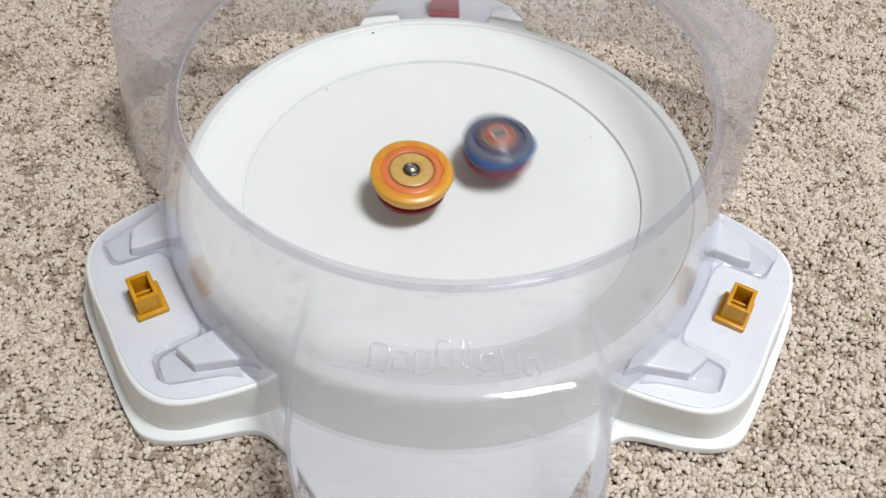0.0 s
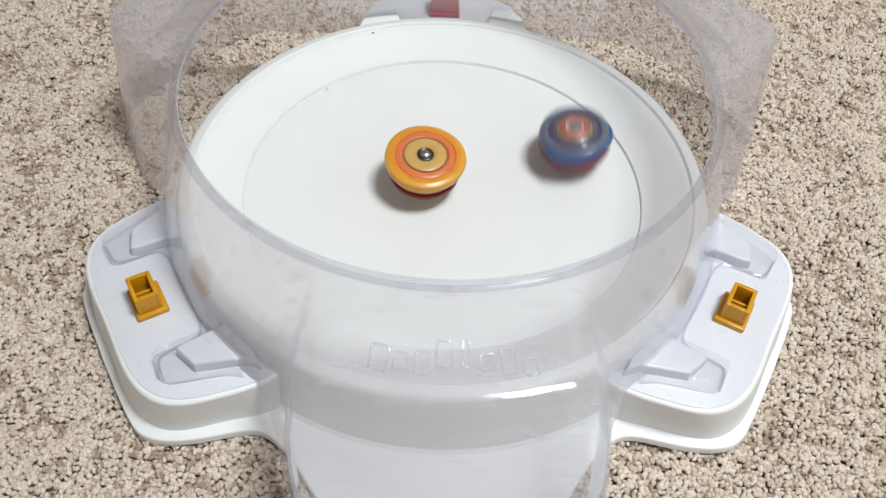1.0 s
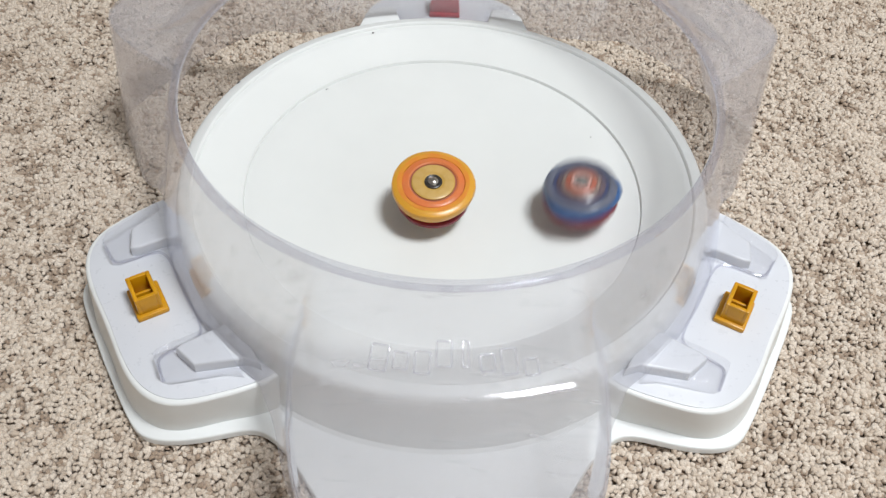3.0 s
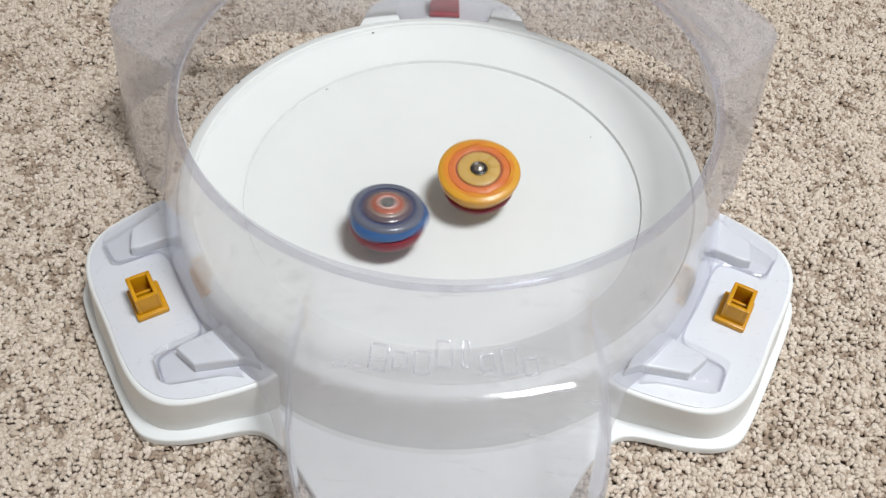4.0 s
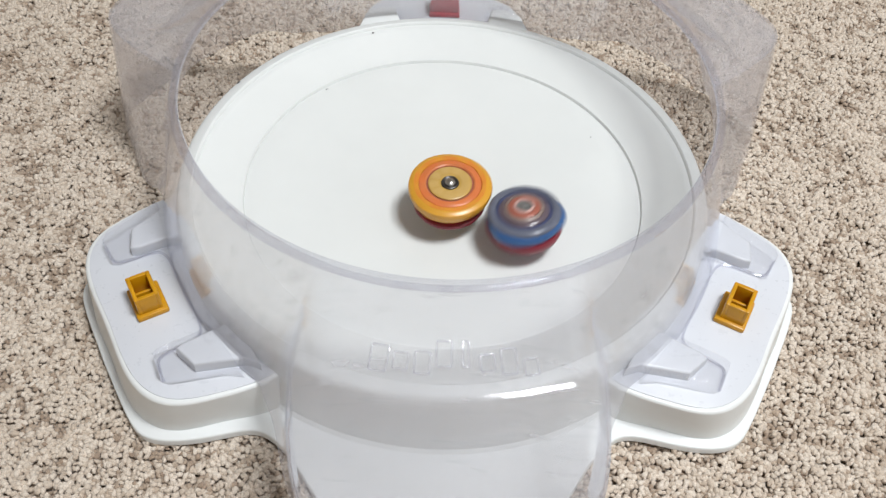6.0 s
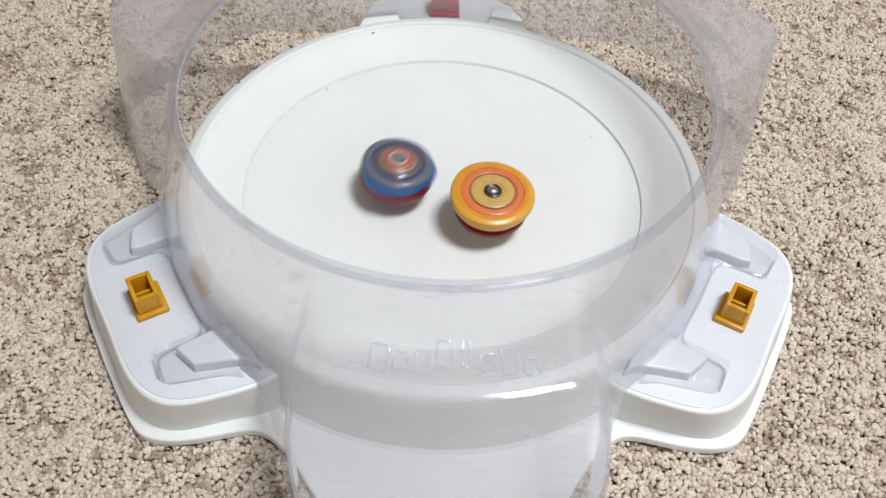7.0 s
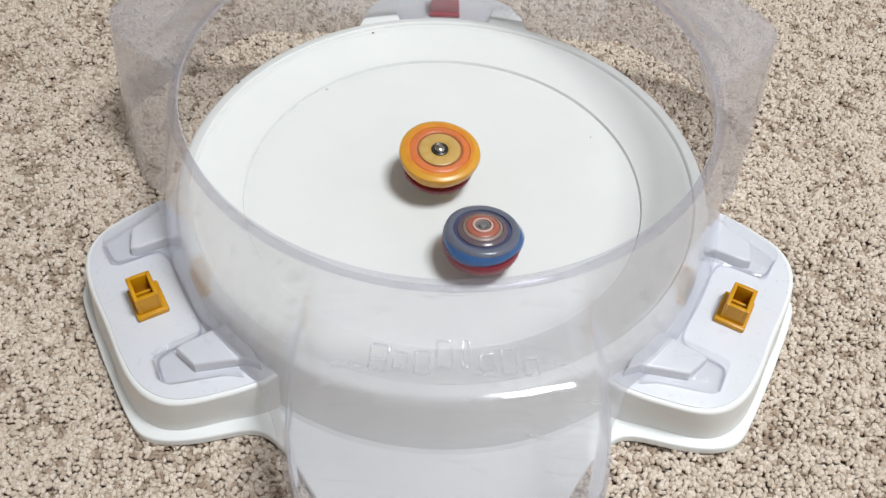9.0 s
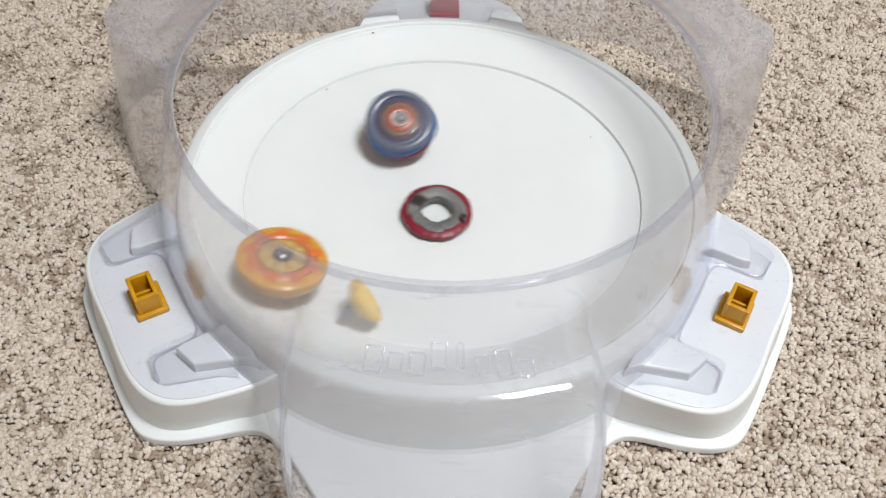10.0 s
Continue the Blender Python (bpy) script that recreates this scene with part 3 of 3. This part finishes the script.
def blue_top():
    """Origin at the tip."""
    blades = lambda a: 1 + 0.045 * math.cos(3 * a) + 0.015 * math.cos(6 * a + 0.7)
    ob = thing("spinning_top", "blue, grey and red spinning top in full spin", "spinning top")
    rings(ob, [
        ("blue_layer", BLUE, "blue plastic layer", [(0, 19.6), (16, 19.6), (20.8, 20.2), (22.2, 21.8), (22.5, 24.0), (21.9, 25.8), (20.8, 27.2), (0, 27.2)], blades),
        ("slate_band", SLATE, "glossy blue-grey band", [(21.0, 27.0), (20.7, 28.2), (19.4, 29.2), (17.4, 29.5), (16.2, 29.0), (16.0, 27.0), (21.0, 27.0)]),
        ("dark_groove", NAVY, "", [(15.9, 27.0), (15.9, 28.4), (14.2, 28.5), (14.2, 27.0), (15.9, 27.0)]),
        ("plum_ring", PLUM, "", [(14.1, 27.0), (14.1, 29.0), (13.2, 29.8), (11.4, 30.2), (11.2, 27.0), (14.1, 27.0)]),
        ("taupe_ring", TAUPE, "", [(11.1, 27.0), (11.1, 30.2), (10.6, 30.7), (9.4, 31.0), (9.2, 27.0), (11.1, 27.0)]),
        ("rust_ring", RUST, "rust red face ring", [(9.1, 27.0), (9.1, 31.0), (8.6, 31.4), (6.2, 31.8), (5.9, 27.0), (9.1, 27.0)]),
        ("pink_ring", PINK, "pale pink ring", [(5.8, 27.0), (5.8, 32.0), (5.4, 32.4), (4.6, 32.3), (4.4, 27.0), (5.8, 27.0)]),
        ("hub", GREY_METAL, "grey hub", [(4.3, 27.0), (4.3, 31.6), (2.6, 31.4), (2.2, 32.3), (1.0, 32.6), (0, 32.6)]),
        ("red_disc", DARK_RED, "dark red disc", [(0, 9.0), (13.0, 9.2), (17.6, 10.4), (20.4, 13.0), (21.8, 16.4), (22.2, 18.6), (21.6, 20.6), (0, 20.6)]),
        ("driver_body", NAVY, "", [(0, 4.6), (5.0, 5.2), (9.6, 8.0), (11.2, 11.5), (11.2, 12.6), (0, 12.6)]),
        ("driver_tip", GREY_METAL, "", [(0, 0), (1.5, 0.2), (2.4, 1.2), (2.9, 5.2), (0, 5.2)])])
    return ob


LAYER, DISC, DRIVER, BLUE_TOP = orange_layer(), metal_disc(), yellow_driver(), blue_top()

# ---- what moves: seconds, place of the tip, tilt about x and y ----
ORANGE_ROWS = (
    (0.0, -0.0205, -0.0080, 0.0315, 5, 2), (0.1, -0.0272, -0.0078, 0.0317, 6, 2), (0.2, -0.0249, -0.0118, 0.0317, 7, 0), (0.3, -0.0202, -0.0150, 0.0317, 7, -1),
    (0.4, -0.0144, -0.0075, 0.0314, 6, -2), (0.5, -0.0154, -0.0015, 0.0314, 4, -2), (0.6, -0.0151, -0.0009, 0.0313, 3, -1), (0.7, -0.0142, -0.0009, 0.0313, 3, 0),
    (0.8, -0.0125, -0.0004, 0.0313, 4, 2), (0.9, -0.0136, 0.0003, 0.0313, 5, 2), (1.0, -0.0126, 0.0056, 0.0313, 6, 2), (1.1, -0.0072, 0.0107, 0.0313, 7, 0),
    (1.2, -0.0008, 0.0108, 0.0312, 7, -1), (1.3, 0.0052, 0.0081, 0.0312, 6, -2), (1.4, 0.0092, 0.0029, 0.0312, 4, -2), (1.5, 0.0102, 0.0024, 0.0313, 3, -1),
    (1.6, 0.0087, -0.0000, 0.0312, 3, 0), (1.7, 0.0080, -0.0008, 0.0313, 4, 2), (1.8, 0.0078, -0.0023, 0.0313, 5, 2), (1.9, 0.0080, -0.0050, 0.0313, 6, 1),
    (2.0, 0.0086, -0.0080, 0.0313, 7, 0), (2.1, 0.0093, -0.0082, 0.0313, 7, -1), (2.2, 0.0121, -0.0099, 0.0314, 6, -2), (2.3, 0.0160, -0.0105, 0.0314, 4, -2),
    (2.4, 0.0163, -0.0111, 0.0314, 3, -1), (2.5, 0.0108, -0.0113, 0.0314, 3, 0), (2.6, 0.0032, -0.0110, 0.0313, 4, 2), (2.7, -0.0025, -0.0127, 0.0313, 5, 2),
    (2.8, -0.0047, -0.0137, 0.0314, 6, 1), (2.9, -0.0058, -0.0150, 0.0314, 7, 0), (3.0, -0.0062, -0.0165, 0.0315, 7, -1), (3.1, -0.0062, -0.0183, 0.0315, 6, -2),
    (3.2, -0.0060, -0.0202, 0.0315, 4, -2), (3.3, -0.0056, -0.0217, 0.0315, 3, -1), (3.4, -0.0046, -0.0230, 0.0316, 3, 0), (3.5, -0.0028, -0.0237, 0.0316, 4, 2),
    (3.6, -0.0002, -0.0237, 0.0316, 5, 2), (3.7, 0.0032, -0.0231, 0.0316, 6, 1), (3.8, 0.0084, -0.0214, 0.0316, 7, 0), (3.9, 0.0186, -0.0148, 0.0316, 7, -1),
    (4.0, 0.0209, -0.0053, 0.0315, 6, -2), (4.1, 0.0196, 0.0076, 0.0314, 4, -2), (4.2, 0.0202, 0.0198, 0.0316, 3, -1), (4.3, 0.0114, 0.0243, 0.0316, 3, 1),
    (4.4, 0.0085, 0.0365, 0.0319, 4, 2), (4.5, 0.0033, 0.0406, 0.0320, 5, 2), (4.6, -0.0005, 0.0388, 0.0319, 6, 1), (4.7, -0.0023, 0.0319, 0.0317, 7, 0),
    (4.8, 0.0001, 0.0271, 0.0315, 7, -1), (4.9, 0.0070, 0.0255, 0.0315, 6, -2), (5.0, 0.0134, 0.0191, 0.0315, 4, -2), (5.1, 0.0194, 0.0210, 0.0316, 3, -1),
    (5.2, 0.0212, 0.0256, 0.0318, 3, 1), (5.3, 0.0190, 0.0261, 0.0318, 4, 2), (5.4, 0.0187, 0.0221, 0.0316, 5, 2), (5.5, 0.0172, 0.0169, 0.0315, 6, 1),
    (5.6, 0.0161, 0.0080, 0.0314, 7, 0), (5.7, 0.0158, -0.0025, 0.0314, 7, -1), (5.8, 0.0119, -0.0088, 0.0313, 5, -2), (5.9, 0.0073, -0.0142, 0.0314, 4, -2),
    (6.0, 0.0034, -0.0194, 0.0315, 3, -1), (6.1, 0.0006, -0.0226, 0.0315, 3, 1), (6.2, -0.0001, -0.0222, 0.0315, 4, 2), (6.3, 0.0013, -0.0203, 0.0315, 5, 2),
    (6.4, 0.0046, -0.0185, 0.0315, 6, 1), (6.5, 0.0101, -0.0180, 0.0315, 7, 0), (6.6, 0.0189, -0.0211, 0.0318, 7, -1), (6.7, 0.0279, -0.0253, 0.0321, 5, -2),
    (6.8, 0.0331, -0.0271, 0.0323, 4, -2), (6.9, 0.0319, -0.0265, 0.0322, 3, -1), (7.0, 0.0266, -0.0255, 0.0321, 3, 1), (7.1, 0.0199, -0.0218, 0.0318, 4, 2),
    (7.2, 0.0121, -0.0189, 0.0316, 5, 2), (7.3, 0.0033, -0.0163, 0.0314, 6, 1), (7.4, -0.0053, -0.0218, 0.0316, 7, 0), (7.5, -0.0092, -0.0233, 0.0317, 7, -1),
    (7.6, -0.0117, -0.0318, 0.0320, 5, -2), (7.7, -0.0111, -0.0335, 0.0320, 4, -2), (7.8, -0.0116, -0.0340, 0.0320, 3, -1), (7.9, -0.0117, -0.0319, 0.0319, 3, 1),
    (8.0, -0.0108, -0.0270, 0.0318, 4, 2), (8.1, -0.0110, -0.0218, 0.0316, 5, 2), (8.2, -0.0122, -0.0135, 0.0314, 7, 1), (8.3, -0.0132, -0.0066, 0.0314, 7, 0),
    (8.4, -0.0125, -0.0001, 0.0313, 7, -1), (8.5, -0.0122, 0.0038, 0.0313, 5, -2), (8.6, -0.0116, 0.0054, 0.0313, 4, -2), (8.7, -0.0114, 0.0084, 0.0313, 3, -1),
    (8.8, -0.0098, 0.0108, 0.0313, 3, 1), (8.9, -0.0071, 0.0091, 0.0313, 4, 2), (9.0, -0.0041, 0.0100, 0.0312, 5, 2), (9.1, 0.0003, 0.0062, 0.0312, 7, 1),
)
BLUE_ROWS = (
    (0.0, 0.0324, 0.0213, 0.0321, 1, 1), (0.1, 0.0090, 0.0632, 0.0333, 7, 1), (0.2, -0.0254, 0.0821, 0.0351, 8, 1), (0.3, -0.0578, 0.0742, 0.0360, 6, 1),
    (0.4, -0.0825, 0.0432, 0.0361, 2, 3), (0.5, -0.0904, -0.0058, 0.0357, -3, 5), (0.6, -0.0771, -0.0492, 0.0356, -6, 7), (0.7, -0.0375, -0.0744, 0.0349, -5, 5),
    (0.8, 0.0156, -0.0635, 0.0336, -2, 1), (0.9, 0.0627, -0.0238, 0.0336, 1, -5), (1.0, 0.0832, 0.0276, 0.0352, 3, -8), (1.1, 0.0736, 0.0805, 0.0376, 4, -7),
    (1.2, 0.0366, 0.1102, 0.0387, 4, -3), (1.3, -0.0147, 0.1107, 0.0381, 5, 3), (1.4, -0.0619, 0.0900, 0.0376, 6, 7), (1.5, -0.0866, 0.0363, 0.0358, 5, 8),
    (1.6, -0.0741, -0.0305, 0.0348, 1, 4), (1.7, -0.0289, -0.0787, 0.0351, -4, -1), (1.8, 0.0265, -0.0957, 0.0364, -8, -4), (1.9, 0.0797, -0.0750, 0.0375, -8, -6),
    (2.0, 0.1112, -0.0264, 0.0384, -4, -5), (2.1, 0.1111, 0.0317, 0.0387, 2, -4), (2.2, 0.0793, 0.0732, 0.0375, 7, -3), (2.3, 0.0315, 0.0854, 0.0355, 9, -3),
    (2.4, -0.0194, 0.0662, 0.0338, 6, -1), (2.5, -0.0563, 0.0194, 0.0332, -0, 1), (2.6, -0.0688, -0.0342, 0.0344, -5, 4), (2.7, -0.0530, -0.0779, 0.0358, -7, 6),
    (2.8, -0.0084, -0.0914, 0.0358, -6, 3), (2.9, 0.0447, -0.0688, 0.0350, -2, -1), (3.0, 0.0814, -0.0201, 0.0350, 1, -6), (3.1, 0.0770, 0.0341, 0.0349, 3, -8),
    (3.2, 0.0363, 0.0651, 0.0342, 3, -5), (3.3, -0.0110, 0.0632, 0.0335, 1, 0), (3.4, -0.0409, 0.0519, 0.0336, 1, 5), (3.5, -0.0617, 0.0372, 0.0339, 3, 7),
    (3.6, -0.0743, 0.0198, 0.0343, 4, 7), (3.7, -0.0768, -0.0008, 0.0344, 3, 4), (3.8, -0.0686, -0.0196, 0.0341, -0, 2), (3.9, -0.0518, -0.0375, 0.0335, -4, 1),
    (4.0, -0.0333, -0.0423, 0.0327, -6, 2), (4.1, -0.0176, -0.0385, 0.0321, -5, 3), (4.2, -0.0142, -0.0325, 0.0319, -2, 4), (4.3, -0.0087, -0.0254, 0.0316, 1, 2),
    (4.4, -0.0128, -0.0289, 0.0318, 1, -0), (4.5, -0.0102, -0.0298, 0.0318, -1, -2), (4.6, -0.0073, -0.0277, 0.0316, -3, -2), (4.7, -0.0061, -0.0260, 0.0315, -5, 0),
    (4.8, -0.0074, -0.0290, 0.0316, -4, 3), (4.9, -0.0063, -0.0389, 0.0320, -2, 3), (5.0, 0.0077, -0.0417, 0.0322, -0, 1), (5.1, 0.0162, -0.0414, 0.0323, -0, -2),
    (5.2, 0.0210, -0.0446, 0.0325, -2, -4), (5.3, 0.0195, -0.0394, 0.0322, -4, -4), (5.4, 0.0082, -0.0335, 0.0318, -5, -1), (5.5, -0.0098, -0.0381, 0.0320, -5, 3),
    (5.6, -0.0194, -0.0483, 0.0326, -3, 4), (5.7, -0.0124, -0.0545, 0.0330, -1, 2), (5.8, 0.0039, -0.0634, 0.0335, -2, -1), (5.9, 0.0243, -0.0590, 0.0334, -3, -4),
    (6.0, 0.0475, -0.0419, 0.0333, -4, -6), (6.1, 0.0551, -0.0173, 0.0330, -4, -4), (6.2, 0.0466, 0.0167, 0.0326, -1, -1), (6.3, 0.0285, 0.0402, 0.0326, 3, 1),
    (6.4, 0.0013, 0.0505, 0.0325, 6, 1), (6.5, -0.0249, 0.0449, 0.0326, 6, 1), (6.6, -0.0500, 0.0238, 0.0329, 2, 1), (6.7, -0.0666, -0.0000, 0.0337, -2, 2),
    (6.8, -0.0708, -0.0219, 0.0341, -4, 5), (6.9, -0.0524, -0.0193, 0.0328, -3, 6), (7.0, -0.0301, -0.0021, 0.0316, 0, 5), (7.1, -0.0167, 0.0299, 0.0318, 5, 3),
    (7.2, -0.0184, 0.0596, 0.0332, 7, 0), (7.3, -0.0281, 0.0629, 0.0338, 5, -1), (7.4, -0.0295, 0.0438, 0.0328, 1, -0), (7.5, -0.0211, 0.0327, 0.0321, -1, 1),
    (7.6, -0.0113, 0.0351, 0.0320, 0, 3), (7.7, 0.0012, 0.0346, 0.0318, 3, 3), (7.8, 0.0149, 0.0348, 0.0319, 5, 0), (7.9, 0.0257, 0.0313, 0.0320, 5, -3),
    (8.0, 0.0324, 0.0241, 0.0320, 2, -5), (8.1, 0.0359, 0.0130, 0.0320, -1, -5), (8.2, 0.0415, 0.0003, 0.0321, -3, -3), (8.3, 0.0516, -0.0017, 0.0327, -2, -1),
    (8.4, 0.0519, -0.0027, 0.0328, 0, -1), (8.5, 0.0459, -0.0073, 0.0324, 2, -2), (8.6, 0.0354, -0.0187, 0.0321, 1, -4), (8.7, 0.0284, -0.0358, 0.0323, -2, -5),
    (8.8, 0.0259, -0.0527, 0.0330, -5, -4), (8.9, 0.0229, -0.0599, 0.0333, -7, -2), (9.0, 0.0201, -0.0582, 0.0332, -6, 1), (9.1, 0.0115, -0.0504, 0.0327, -3, 2),
    (9.2, -0.0216, -0.0695, 0.0337, -16, -6), (9.3, -0.0500, -0.0798, 0.0360, -14, -8), (9.4, -0.0689, -0.0814, 0.0374, -12, -4), (9.5, -0.0859, -0.0588, 0.0369, -4, 8),
    (9.6, -0.0984, -0.0368, 0.0369, 0, 12), (9.7, -0.0941, -0.0117, 0.0356, 6, 16), (9.8, -0.0840, 0.0140, 0.0347, 16, 12), (9.9, -0.0546, 0.0338, 0.0331, 24, 4),
    (10.0, -0.0276, 0.0480, 0.0325, 24, 0),
)

# after the burst: seconds, place of the piece's middle, tilt about x and y
LAYER_FREE = ((9.2, 0.0310, 0.0208, 0.069, 17, 4), (9.3, 0.0623, 0.0261, 0.079, 12, 2), (9.4, 0.0630, 0.0488, 0.094, 17, 6),
              (9.5, 0.0443, 0.0105, 0.055, 24, -6), (9.6, 0.0081, -0.0257, 0.058, 0, -14), (9.7, -0.0265, -0.0588, 0.060, -2, -3),
              (9.8, -0.0517, -0.0673, 0.060, 4, 6), (9.9, -0.0985, -0.0925, 0.064, -4, 18), (10.0, -0.0864, -0.0803, 0.060, -8, 10))
DISC_FREE = ((9.5, 0.0457, 0.0735, 0.062, 14, -14), (9.6, 0.0164, 0.0576, 0.058, 14, -6), (9.7, -0.0143, 0.0316, 0.046, 16, 12),
             (9.8, -0.0386, -0.0092, 0.041, 8, 14), (9.9, -0.0224, -0.0185, 0.039, 4, 6), (10.0, -0.0039, -0.0195, 0.0365, 2, 0))
DRIVER_FREE = ((9.4, 0.1060, -0.0212, 0.070, 50, 30), (9.5, 0.0995, -0.1070, 0.058, 5, 40), (9.6, 0.0515, -0.1430, 0.055, -40, 20),
               (9.7, -0.0078, -0.1330, 0.060, -20, -40), (9.8, -0.0495, -0.1270, 0.056, -35, -25), (9.9, -0.0630, -0.1100, 0.056, -20, -4), (10.0, -0.0440, -0.1015, 0.053, -20, 62))


def lifted(row, h):
    """The row for a piece that sits h above the origin that the row gives."""
    t, x, y, z, rx, ry = row
    p = pose(x, y, z, rx, ry) @ Vector((0, 0, h))
    return (t, p.x, p.y, p.z, rx, ry)


def spinning(rows, burst=99.0):
    """Rows for every thirtieth of a second on a smooth line through the given ones, with the spin, which slows at the burst."""
    a = np.array(rows, float)
    slope = np.gradient(a[:, 1:], a[:, 0], axis=0)
    out, turn = [], 0.0
    for k in range(301):
        t = k / 30
        i = int(np.clip(np.searchsorted(a[:, 0], t + 1e-6) - 1, 0, len(a) - 2))
        d = a[i + 1, 0] - a[i, 0]
        u = (t - a[i, 0]) / d
        v = (2 * u ** 3 - 3 * u * u + 1) * a[i, 1:] + (u ** 3 - 2 * u * u + u) * d * slope[i] \
            + (3 * u * u - 2 * u ** 3) * a[i + 1, 1:] + (u ** 3 - u * u) * d * slope[i + 1]
        out.append((t, pose(*v) @ pose(0, 0, 0, 0, 0, -turn)))
        turn += 76.0 if t < burst else 24.0
    return out


def motions():
    tips = list(ORANGE_ROWS)
    free = list(LAYER_FREE)
    walk(LAYER, spinning([lifted(r, LAYER_H) for r in tips] + free, 9.85))
    walk(DISC, spinning([lifted(r, DISC_H) for r in tips] + [lifted(r, DISC_H - LAYER_H) for r in free if r[0] < 9.45] + list(DISC_FREE), 9.75))
    walk(DRIVER, spinning([lifted(r, DRIVER_H) for r in tips] + [lifted(r, DRIVER_H - LAYER_H) for r in free if r[0] < 9.35] + list(DRIVER_FREE), 9.35))
    walk(BLUE_TOP, spinning(BLUE_ROWS))
    # a knock shifts the shield at the very end
    walk(SHIELD, [(0.0, pose(0, 0, 0)), (9.3, pose(0, 0, 0)), (9.8, pose(0, 0, 0)), (9.9, pose(-0.0003, -0.0002, 0)), (10.0, pose(-0.0022, -0.0007, 0))])


motions()
